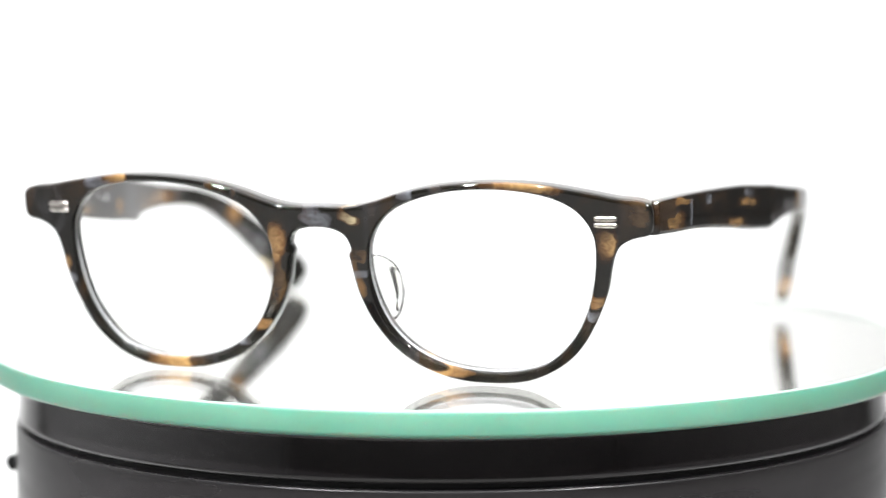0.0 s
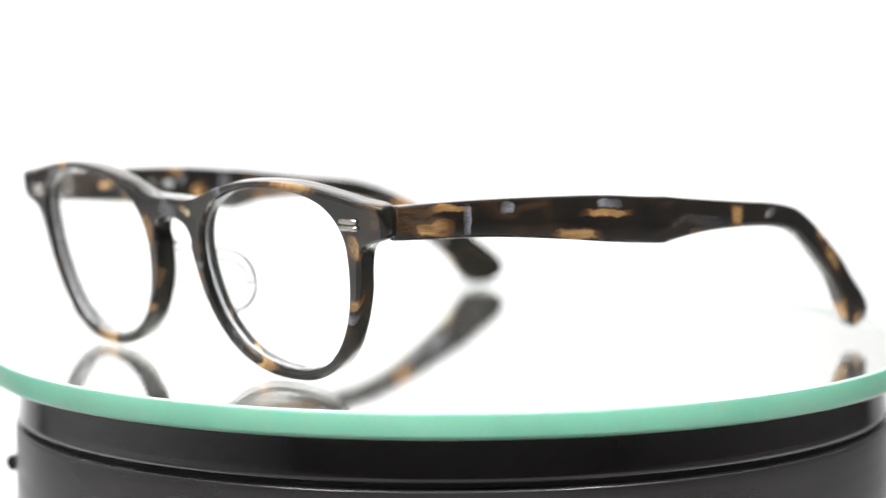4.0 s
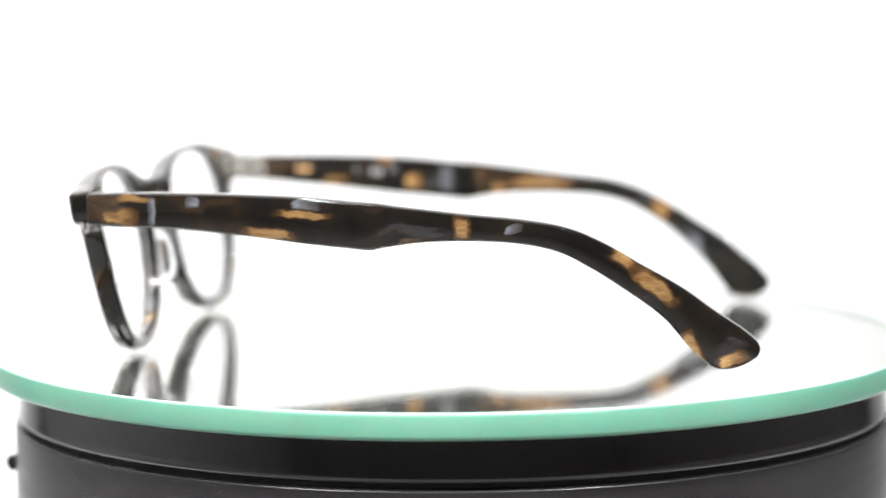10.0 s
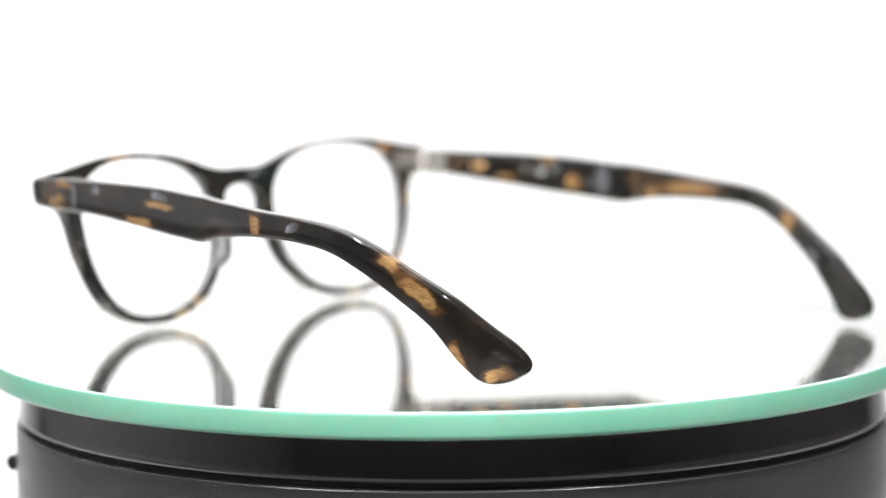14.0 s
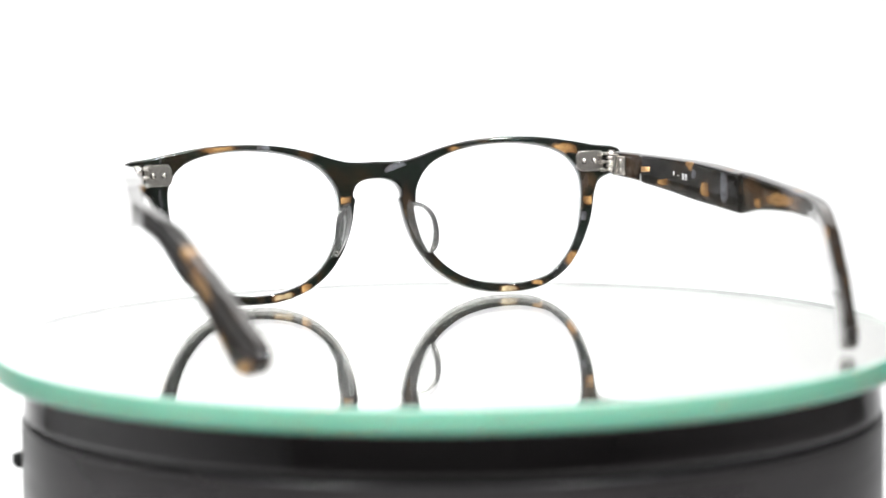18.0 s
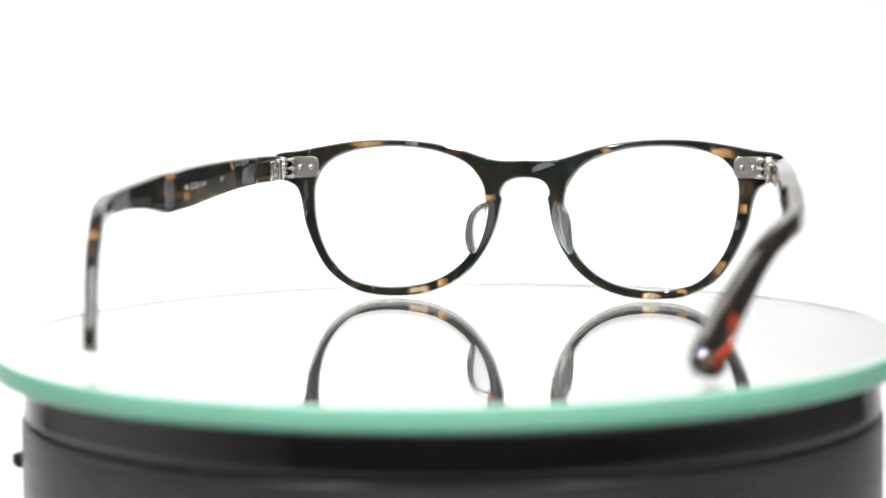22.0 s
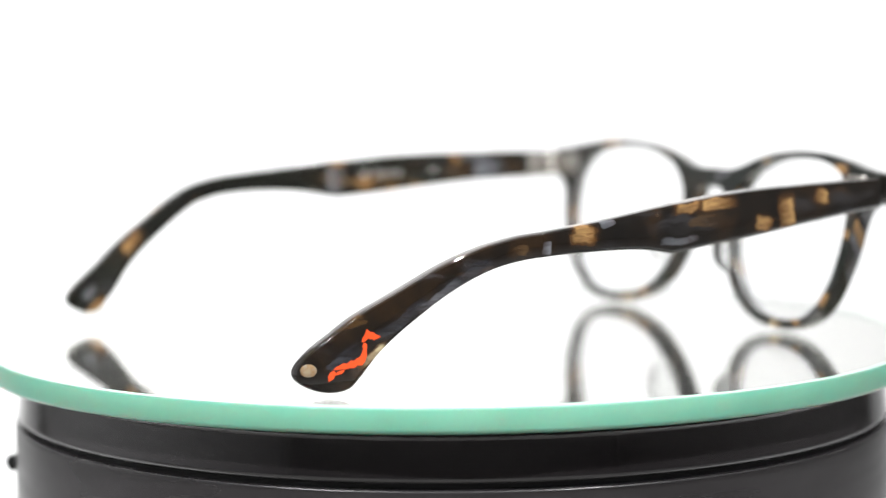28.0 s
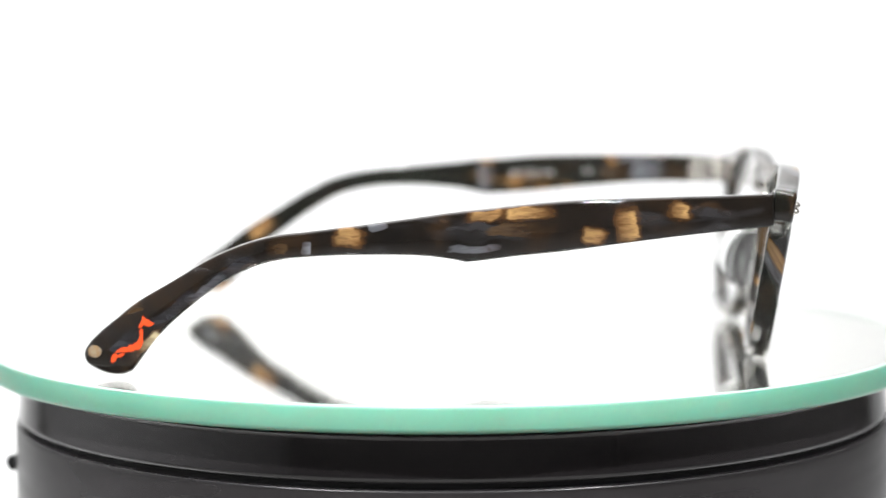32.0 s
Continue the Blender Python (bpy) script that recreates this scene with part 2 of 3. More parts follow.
l_.new(ramp(n_, l_, noise_node(n_, l_, c_, 900.0, 4.0, 1.0).outputs[0], [(0.38, (0.21, 0.18, 0.14)), (0.52, (0.2, 0.115, 0.05)), (0.68, (0.23, 0.19, 0.13))]), b_.inputs["Base Color"])
M_GOLD = material("gold_foil", (0.42, 0.24, 0.1), 0.4, 0.4)[0]
M_ORANGE = material("orange_print", (0.58, 0.062, 0.016), 0.12)[0]
M_PRINT = material("white_print", (0.27, 0.27, 0.27), 0.5)[0]

M_MIRROR, n_, l_, b_ = material("silvered_glass", (0.96, 0.957, 0.935), 0.002, 0.985)
c_ = n_.new("ShaderNodeTexCoord").outputs["Object"]
l_.new(ramp(n_, l_, noise_node(n_, l_, c_, 60.0, 5.0).outputs[0], [(0.45, (0.001,) * 3), (0.85, (0.012,) * 3)]), b_.inputs["Roughness"])
M_GLASS = material("float_glass", (0.98, 0.985, 0.97), 0.0, Transmission_Weight=1.0, IOR=1.52)[0]
M_EDGE, n_, l_, b_ = material("green_glass_edge", (0.30, 0.74, 0.54), 0.3)
b_.inputs["Subsurface Weight"].default_value = 0.25
b_.inputs["Subsurface Scale"].default_value = 0.003
c_ = n_.new("ShaderNodeTexCoord").outputs["Object"]
l_.new(ramp(n_, l_, noise_node(n_, l_, c_, 45.0, 5.0).outputs[0], [(0.3, (0.093, 0.312, 0.222)), (0.75, (0.12, 0.355, 0.26))]), b_.inputs["Base Color"])

M_BEVEL = material("ground_glass", (0.3, 0.44, 0.37), 0.3)[0]


def black_plastic(name, rough):
    m, n, l, b = material(name, (0.016, 0.0155, 0.016), 0.2, IOR=1.65)
    co = n.new("ShaderNodeTexCoord").outputs["Object"]
    flat = n.new("ShaderNodeMapping")
    flat.inputs["Scale"].default_value = (1, 1, 7)
    l.new(co, flat.inputs[0])
    l.new(ramp(n, l, noise_node(n, l, flat.outputs[0], 14.0, 5.0, 0.6).outputs[0], [(0.3, (rough * 0.7,) * 3), (0.8, (rough * 1.3,) * 3)]), b.inputs["Roughness"])
    l.new(ramp(n, l, noise_node(n, l, flat.outputs[0], 22.0, 6.0).outputs[0], [(0.3, (0.015, 0.0135, 0.0142)), (0.8, (0.026, 0.0233, 0.0245))]), b.inputs["Base Color"])
    bump(n, l, b, noise_node(n, l, co, 90.0, 3.0).outputs[0], 0.04, 0.0006)
    return m


M_DRUM = black_plastic("glossy_black_plastic", 0.12)
M_BODY = black_plastic("satin_black_plastic", 0.33)
M_RUBBER = material("dark_gap", (0.004, 0.004, 0.004), 0.7)[0]


def plain(name, colour, rough, scale):
    m, n, l, b = material(name, colour, rough)
    co = n.new("ShaderNodeTexCoord").outputs["Object"]
    t = noise_node(n, l, co, scale, 5.0)
    l.new(ramp(n, l, t.outputs[0], [(0.3, tuple(c * 0.97 for c in colour)), (0.7, colour)]), b.inputs["Base Color"])
    bump(n, l, b, noise_node(n, l, co, scale * 40, 3.0).outputs[0], 0.05, 0.0005)
    return m


M_PAPER = plain("white_paper", (0.66, 0.66, 0.654), 0.85, 6.0)
M_WALL = plain("grey_wall", (0.19, 0.184, 0.178), 0.9, 3.0)
M_CEIL = plain("white_ceiling", (0.75, 0.75, 0.75), 0.9, 3.0)


# ---- mesh helpers ----
def link(name, bm, mat, parent=None, label="", smooth=True):
    bmesh.ops.recalc_face_normals(bm, faces=bm.faces[:])
    me = bpy.data.meshes.new(name)
    bm.to_mesh(me)
    bm.free()
    me.materials.append(mat)
    if smooth:
        me.shade_smooth()
    ob = new(name, me)
    if parent:
        ob.parent = parent
    if label:
        ob["label"] = label
    return ob


part = link


def spline(points, per, closed=False):
    """Catmull-Rom through the points, per steps between two."""
    pts = [np.array(p, float) for p in points]
    n = len(pts)
    out = []
    for i in range(n if closed else n - 1):
        if closed:
            a, b, c, d = pts[i - 1], pts[i], pts[(i + 1) % n], pts[(i + 2) % n]
        else:
            a, b, c, d = pts[max(i - 1, 0)], pts[i], pts[i + 1], pts[min(i + 2, n - 1)]
        # centripetal knots keep the corners from overshooting
        t1 = max(np.linalg.norm((b - a)[:2]), 1e-6) ** 0.5
        t2 = t1 + max(np.linalg.norm((c - b)[:2]), 1e-6) ** 0.5
        t3 = t2 + max(np.linalg.norm((d - c)[:2]), 1e-6) ** 0.5
        for k in range(per):
            t = t1 + (t2 - t1) * k / per
            a1 = b if t1 < 2e-3 else (t1 - t) / t1 * a + t / t1 * b
            a2 = (t2 - t) / (t2 - t1) * b + (t - t1) / (t2 - t1) * c
            a3 = c if t3 - t2 < 2e-3 else (t3 - t) / (t3 - t2) * c + (t - t2) / (t3 - t2) * d
            b1 = a2 if t1 < 2e-3 else (t2 - t) / t2 * a1 + t / t2 * a2
            b2 = a2 if t3 - t2 < 2e-3 else (t3 - t) / (t3 - t1) * a2 + (t - t1) / (t3 - t1) * a3
            out.append((t2 - t) / (t2 - t1) * b1 + (t - t1) / (t2 - t1) * b2)
    if not closed:
        out.append(pts[-1])
    return out


def tube(bm, rings, caps=True):
    """Skin closed rings of equal length."""
    vs = [[bm.verts.new(p) for p in r] for r in rings]
    n = len(vs[0])
    for a, b in zip(vs, vs[1:]):
        for i in range(n):
            bm.faces.new((a[i], a[(i + 1) % n], b[(i + 1) % n], b[i]))
    if caps:
        bm.faces.new(vs[0][::-1])
        bm.faces.new(vs[-1])
    return vs


def turned(name, profile, mat, parent=None, steps=192, label=""):
    """A body turned about z from (radius, height) points; a radius of 0 closes it."""
    bm = bmesh.new()
    rows = []
    for r, z in profile:
        if r == 0:
            rows.append([bm.verts.new((0, 0, z))])
        else:
            rows.append([bm.verts.new((r * math.cos(2 * math.pi * i / steps), r * math.sin(2 * math.pi * i / steps), z)) for i in range(steps)])
    for a, b in zip(rows, rows[1:]):
        for i in range(steps):
            j = (i + 1) % steps
            f = [a[i % len(a)], a[j % len(a)], b[j % len(b)], b[i % len(b)]]
            f = [v for k, v in enumerate(f) if v not in f[:k]]
            if len(f) > 2:
                bm.faces.new(f)
    return link(name, bm, mat, parent, label)


def block(bm, centre, size, turn=None, bevel=0.0):
    """A box with rounded edges, in drawing millimetres."""
    made = bmesh.ops.create_cube(bm, size=1.0)["verts"]
    m = Matrix.Translation(Vector(centre) * MM) @ (turn or Matrix()) @ Matrix.Diagonal((*(Vector(size) * MM), 1))
    bmesh.ops.transform(bm, matrix=m, verts=made)
    if bevel:
        edges = list({e for v in made for e in v.link_edges})
        bmesh.ops.bevel(bm, geom=edges, offset=bevel * MM, segments=2, affect="EDGES", profile=0.5)


def sheet(bm, outline, y0, y1, holes=()):
    """A flat plate between two depths from an outline in x and z, drawing millimetres."""
    for loop in (outline, *holes):
        vs = [bm.verts.new((x * MM, y0 * MM, z * MM)) for x, z in loop]
        for a, b in zip(vs, vs[1:] + vs[:1]):
            bm.edges.new((a, b))
    bmesh.ops.triangle_fill(bm, use_beauty=True, use_dissolve=False, edges=bm.edges[:])
    got = bmesh.ops.extrude_face_region(bm, geom=bm.faces[:])
    bmesh.ops.translate(bm, vec=(0, (y1 - y0) * MM, 0), verts=[v for v in got["geom"] if isinstance(v, bmesh.types.BMVert)])


def rounded_sheet(bm, outline, holes, thick, outer, inner):
    """A plate with softly rounded rims: outline and holes in x and z; outer, inner: radii of the front and back edges."""
    tilt = bm.verts.layers.float_vector.new("facing")
    fronts, backs, skins = [], [], []
    for loop, (rf, rb), hole in [(outline, outer, False)] + [(h, inner, True) for h in holes]:
        p = np.array(loop)
        n = len(p)
        area = np.sum(p[:, 0] * np.roll(p[:, 1], -1) - p[:, 1] * np.roll(p[:, 0], -1))
        tan = np.roll(p, -2, 0) - np.roll(p, 2, 0)
        tan /= np.linalg.norm(tan, axis=1)[:, None]
        nor = np.stack([-tan[:, 1], tan[:, 0]], 1) * (1 if area > 0 else -1) * (-1 if hole else 1)
        ahead_, behind = np.roll(p, -3, 0) - p, np.roll(p, 3, 0) - p
        sag = np.sum((ahead_ + behind) / 2 * nor, axis=1)
        half = np.linalg.norm(ahead_ - behind, axis=1) / 2
        limit = np.where(sag > 1e-4, half ** 2 / (2 * np.maximum(sag, 1e-4)) * 0.8, 9.0)
        rings = []
        for r, depth, order in ((rf, 0.0, 1), (rb, thick, -1)):
            w = np.minimum(r, limit)
            for _ in range(3):
                w = np.minimum((np.roll(w, 1) + w + np.roll(w, -1)) / 3, limit)
            edge = []
            for k in range(5):
                a = math.pi / 2 * k / 4
                q = p + nor * (w * (1 - math.sin(a)))[:, None]
                y = depth + order * r * (1 - math.cos(a))
                row = []
                for (x, z), (nx, nz) in zip(q, nor):
                    v = bm.verts.new((x * MM, y * MM, z * MM))
                    # the wall bulges a little between its edges
                    v[tilt] = (-nx * math.sin(0.86 * a), -order * math.cos(0.86 * a), -nz * math.sin(0.86 * a))
                    row.append(v)
                edge.append(row)
            rings += edge if order > 0 else edge[::-1]
        fronts.append(rings[0])
        backs.append(rings[-1])
        skins.append(rings)
    for caps in (fronts, backs):
        edges = []
        for ring in caps:
            for a, b in zip(ring, ring[1:] + ring[:1]):
                edges.append(bm.edges.new((a, b)))
        bmesh.ops.triangle_fill(bm, use_beauty=True, use_dissolve=False, edges=edges)
    for rings in skins:
        n = len(rings[0])
        for a, b in zip(rings, rings[1:]):
            for i in range(n):
                bm.faces.new((a[i], a[(i + 1) % n], b[(i + 1) % n], b[i]))


def soften(ob, width, segments=3, angle=40):
    b = ob.modifiers.new("bevel", "BEVEL")
    b.width, b.segments, b.limit_method, b.angle_limit = width * MM, segments, "ANGLE", radians(angle)
    b.harden_normals = False
    w = ob.modifiers.new("normals", "WEIGHTED_NORMAL")
    w.keep_sharp, w.weight = True, 90
    return ob


# ---- setting ----
FLOOR = -0.205


def backdrop():
    bm = bmesh.new()
    line = [(-0.13, FLOOR), (0.55, FLOOR)] + [(0.55 + 0.4 * math.sin(a), FLOOR + 0.4 - 0.4 * math.cos(a)) for a in [radians(d) for d in range(6, 91, 6)]] + [(0.95, 1.35)]
    a = [bm.verts.new((-0.95, y, z)) for y, z in line]
    b = [bm.verts.new((0.85, y, z)) for y, z in line]
    for i in range(len(line) - 1):
        bm.faces.new((a[i], a[i + 1], b[i + 1], b[i]))
    ob = link("backdrop", bm, M_PAPER)
    s = ob.modifiers.new("thickness", "SOLIDIFY")
    s.thickness, s.offset = 0.002, -1
    return tagged(ob, "seamless white paper sweep behind and under the turntable", "backdrop", kind="structure")


def wall(name, x0, x1, y0, y1, z0, z1, mat, label, category):
    bm = bmesh.new()
    made = bmesh.ops.create_cube(bm, size=1.0)["verts"]
    bmesh.ops.transform(bm, matrix=Matrix.Translation(((x0 + x1) / 2, (y0 + y1) / 2, (z0 + z1) / 2)) @ Matrix.Diagonal((x1 - x0, y1 - y0, z1 - z0, 1)), verts=made)
    return tagged(link(name, bm, mat, smooth=False), label, category, kind="structure")


backdrop()
wall("floor", -1.7, 1.7, -2.0, 1.6, FLOOR - 0.1, FLOOR - 0.01, M_WALL, "plain grey surface under the white sweep", "floor")
wall("wall_north", -1.7, 1.7, 1.6, 1.7, FLOOR - 0.1, 1.9, M_WALL, "plain grey wall behind the white sweep", "wall")
wall("wall_south", -1.7, 1.7, -2.1, -2.0, FLOOR - 0.1, 1.9, M_WALL, "plain grey wall behind the camera", "wall")
wall("wall_east", 1.7, 1.8, -2.1, 1.7, FLOOR - 0.1, 1.9, M_WALL, "plain grey side wall of the room", "wall")
wall("wall_west", -1.8, -1.7, -2.1, 1.7, FLOOR - 0.1, 1.9, M_CEIL, "plain white side wall of the room", "wall")
wall("ceiling", -1.8, 1.8, -2.1, 1.7, 1.9, 2.0, M_CEIL, "plain white ceiling over the table", "ceiling")


# ---- turntable ----
def turntable():
    base = tagged(new("turntable"), "round glossy black plastic motor turntable on white paper", "turntable")
    base.location = (0.15 * MM, 0, FLOOR)
    low = FLOOR / MM
    up = -low

    def ring(pts):
        return [(r * MM, (z + up) * MM) for r, z in pts]

    turned("housing", ring([(0, -16.6), (99.05, -16.6), (99.3, -16.68), (99.43, -16.85), (99.48, -17.1), (99.5, -18.0), (99.7, -60), (100.1, low + 2), (99.3, low + 0.3), (0, low + 0.3)]), M_BODY, base, label="glossy black drum body")
    turned("seam", ring([(0, -14.8), (98.1, -14.8), (98.1, -16.9), (0, -16.9)]), M_RUBBER, base, label="dark gap between drum and turning plate")
    turned("carrier_plate", ring([(0, -6.2), (97.1, -6.2), (97.9, -6.4), (98.3, -7.0), (98.33, -7.3), (99.07, -14.2), (99.1, -14.5), (98.9, -15.2), (97.7, -15.5), (0, -15.5)]), M_DRUM, base, label="glossy black plate under the glass")
    bm = bmesh.new()
    block(bm, (-98.5, -16.0, up - 26.3), (2.4, 3.6, 3.4), bevel=0.5)
    block(bm, (-99.9, -16.0, up - 26.1), (1.0, 1.8, 2.4), bevel=0.3)
    part("switch", bm, M_RUBBER, base, "small black power switch")
    return base


def glass_disc():
    disc = tagged(new("glass_disc"), "round mirrored glass plate with polished green edge on a turntable", "glass plate")
    turned("edge_band", [(r * MM, z * MM) for r, z in [(104.80, -0.32), (105.22, -0.38), (105.30, -0.6), (105.30, -4.4), (105.20, -4.9), (104.85, -5.3), (104.80, -0.32)]], M_EDGE, disc, label="polished green edge of the glass")
    turned("bevel", [(r * MM, z * MM) for r, z in [(104.50, -0.3), (104.50, 0.01), (104.62, 0.02), (104.95, -0.12), (105.24, -0.36), (104.50, -0.3)]], M_BEVEL, disc, label="pale ground arris of the glass")
    glass = turned("plate", [(r * MM, z * MM) for r, z in [(0, 0.0), (104.50, 0.0), (104.78, -0.3), (104.78, -5.1), (0, -5.1)]], M_GLASS, disc, label="clear float glass")
    face = turned("mirror_face", [(r * MM, z * MM) for r, z in [(0, -4.95), (104.70, -4.95), (104.70, -5.3), (0, -5.3)]], M_MIRROR, disc, label="silvered underside of the glass")
    for ob in (glass, face):
        ob.data.shade_flat()
    glass.visible_shadow = False
    return disc


# ---- spectacles ----
RIM = [(4, 35.6), (8, 35.85), (12.5, 37.0), (17, 38.5), (24.4, 40.2), (31.8, 41.0), (37.7, 41.2), (46, 40.9), (55.5, 39.5), (61, 38.5), (66.5, 37.8),
       (67.7, 36.9), (68.0, 34.5), (67.8, 32.2), (67.0, 31.3), (64.2, 30.6), (61.4, 29.0), (60.0, 26.0), (58.6, 19.6), (55.6, 12.5), (52.4, 7.6), (48, 3.9),
       (42, 1.3), (34.4, 0.6), (27, 1.2), (19.5, 3.9), (14.5, 7.6), (11, 12.0), (9, 15.7), (7.5, 20), (6.6, 24.5), (6.3, 26.0), (6.75, 27.0), (6.5, 28.4), (5.2, 30.2), (2.6, 31.2)]
EYE_SHAPE = [(56.6, 26), (56.4, 30.5), (54.9, 33.8), (52, 36.6), (47.5, 38.5), (41, 39.6), (34.5, 39.8), (27, 39.1), (20.5, 37.4), (15.8, 35.2),
             (12.6, 32), (10.8, 28.5), (10.3, 24), (10.9, 19.5), (12.6, 14.5), (15.6, 9.9), (20.5, 6), (26.5, 3.7), (34.4, 2.75), (40.3, 3.2), (46, 4.9),
             (50.2, 8.4), (53.5, 13.2), (55.6, 19)]


LEAN, SKEW = 0.172, 0.009


def face_y(x, z):
    """Depth of the frame's front face: wrapped round the brow, leaning in towards the cheeks, a hair askew on its hinges."""
    return -3.1 + 3.5 * (x / 60) ** 2 + SKEW * x + (33.5 - z) * LEAN


def face_frame(x):
    """The front's own axes at x: along the sheet, through it to the back, and up."""
    slope = 7.0 * x / 3600 + SKEW
    back = Vector((-slope, 1.0, LEAN)).normalized()
    along = Vector((1, slope, 0)).normalized()
    return along, back, along.cross(back)


def onto(x, d, z):
    """The place d behind the front face, square to it, in drawing millimetres."""
    return Vector((x, face_y(x, z), z)) + face_frame(x)[1] * d


def bend(ob, nose=0.0):
    """Wraps a flat part onto the front; nose: how much thicker it grows towards the bridge."""
    for v in ob.data.vertices:
        x, d, z = v.co / MM
        v.co = onto(x, d * (1 + nose * math.exp(-(x / 13) ** 2)), z) * MM


def mirrored(points):
    return [(-x, z) for x, z in reversed(points)]


def temple(root, name, side, stations, tip, outer, mat, label):
    """An arm lofted through stations: place, height of its middle, depth of the section, lean. tip: how far the rounded end reaches on, and drifts back."""
    bm = bmesh.new()
    rings = []
    path = [tuple(float(v) for v in p) for p in spline(stations, 14)]
    y0, z0, h0, lean0 = path[-1]
    a = radians(lean0)
    for k in range(1, 13):
        s = math.sin(math.pi / 2 * k / 12)
        drift = tip[1] * s * s
        path.append((y0 + math.cos(a) * tip[0] * s + math.sin(a) * drift, z0 - math.sin(a) * tip[0] * s + math.cos(a) * drift,
                     h0 * max(0.05, math.sqrt(1 - s ** 2)), lean0 + 4 * s))
    total = len(path)
    for i, (y, z, h, lean) in enumerate(path):
        a = radians(lean)
        # the inner face stands proud between two steps
        thick = np.interp(y, [5, 19.3, 20.3, 65.6, 66.5, 100, 130, 141], [3.5, 3.5, 4.4, 4.4, 3.5, 3.4, 3.4, 3.2])
        end = min(1.0, (total - 1 - i) / 12)
        thick *= 0.35 + 0.65 * math.sin(math.pi / 2 * end) ** 0.5
        r = min(0.85, h * 0.32, thick * 0.42)
        ring = []
        for cx, cz, a0 in ((1, 1, 0), (-1, 1, 90), (-1, -1, 180), (1, -1, 270)):
            for k in range(5):
                b = radians(a0 + 22.5 * k)
                dx = cx * (thick / 2 - r) + r * math.cos(b)
                dz = cz * (h / 2 - r) + r * math.sin(b)
                at = y + dz * math.sin(a)
                x = np.interp(at, *outer) - thick / 2
                ring.append(((side * (x + dx)) * MM, at * MM, (z + dz * math.cos(a)) * MM))
        rings.append(ring)
    tube(bm, rings)
    ob = part(name, bm, mat[0], root, label)
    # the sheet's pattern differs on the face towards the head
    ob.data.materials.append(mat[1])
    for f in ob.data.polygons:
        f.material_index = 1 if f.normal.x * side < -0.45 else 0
    return ob


RIGHT_ARM = [(5.6, 34.6, 6.6, 0), (12, 34.7, 7.0, 0), (25, 34.75, 7.4, 0), (42, 34.05, 8.6, 0), (54, 33.25, 9.5, 0), (62, 32.65, 9.5, 0),
             (67.0, 32.4, 9.5, 0), (67.9, 32.5, 9.2, 0), (71, 32.6, 8.2, 0), (76.5, 32.75, 6.8, 0), (87, 32.5, 5.3, 0), (97.5, 31.7, 4.9, 5), (105.2, 30.0, 5.1, 22),
             (111.25, 27.05, 5.5, 31), (117.8, 22.9, 5.8, 32), (126.2, 17.1, 6.9, 33), (132.05, 11.5, 8.7, 35), (136.2, 8.1, 9.6, 38)]
LEFT_ARM = [(4.8, 34.2, 6.5, 0), (14, 33.8, 7.0, 0), (29, 32.95, 8.3, 0), (46, 31.7, 9.8, 0), (57, 30.75, 9.9, 0), (62, 30.2, 9.95, 0), (65.6, 29.95, 9.95, 0),
            (66.6, 30.0, 9.6, 0), (69, 30.1, 8.9, 0), (74, 30.1, 7.6, 0), (85, 29.55, 5.9, 0), (96, 28.7, 5.0, 7), (102, 28.0, 4.9, 14), (108, 26.4, 4.9, 23),
            (115.05, 23.1, 5.4, 30), (122.75, 18.05, 6.3, 31), (130.3, 12.5, 8.2, 34), (134.2, 8.6, 9.5, 38), (136.6, 6.25, 10.3, 42)]
BOW = ([5.5, 14, 20, 32, 55, 67, 75, 86, 97, 105, 120, 130, 137, 150], [68.3, 70.1, 71.2, 73.2, 76.2, 78.1, 79.2, 80.4, 80.1, 78.7, 74.3, 70.8, 68.2, 63.8])
LEFT_BOW = (BOW[0], [x - 0.4 - 0.7 * max(0.0, min(1.0, (y - 97) / 20)) for y, x in zip(*BOW)])


def nose_pad(root, side):
    """A clear D-shaped fin set on the back of the rim beside the nose, splayed outwards towards its free edge."""
    heights = [11, 13, 15, 17, 19, 21, 23, 25, 27]
    near = [11.7, 10.6, 9.4, 8.5, 7.8, 7.3, 7.0, 6.7, 6.6]
    far = [14.6, 13.4, 12.4, 11.6, 11.0, 10.6, 10.4, 10.3, 10.3]
    bm = bmesh.new()
    rings = []
    for f in (0.0, 0.12, 0.28, 0.45, 0.6, 0.72, 0.82, 0.89, 0.94, 0.97, 0.988, 0.997, 1.0):
        half = 6.8 * max(0.003, 1 - f ** 2.4) ** 0.5
        mid = 18.2 - 0.3 * f
        ring = []
        for k in range(48):
            a = 2 * math.pi * k / 48
            u = math.copysign(abs(math.cos(a)) ** 0.55, math.cos(a))
            w = math.copysign(abs(math.sin(a)) ** 0.75, math.sin(a))
            z = mid + half * w
            x0, x1 = np.interp(z, heights, near) + 0.1, np.interp(z, heights, far) - 0.1
            g = f ** 1.15
            centre = (x0 + x1) / 2 * (1 - g) + (13.7 + 0.12 * (18 - z)) * g
            wide = ((x1 - x0) / 2 * (1 - f) + 1.35 * f) * max(0.01, 1 - f ** 5) ** 0.5
            p = onto(side * (centre + wide * u), 4.4 + 6.6 * f, z)
            ring.append(p * MM)
        rings.append(ring)
    tube(bm, rings)
    return part("nose_pad", bm, M_PAD, root, "clear acetate nose pad")


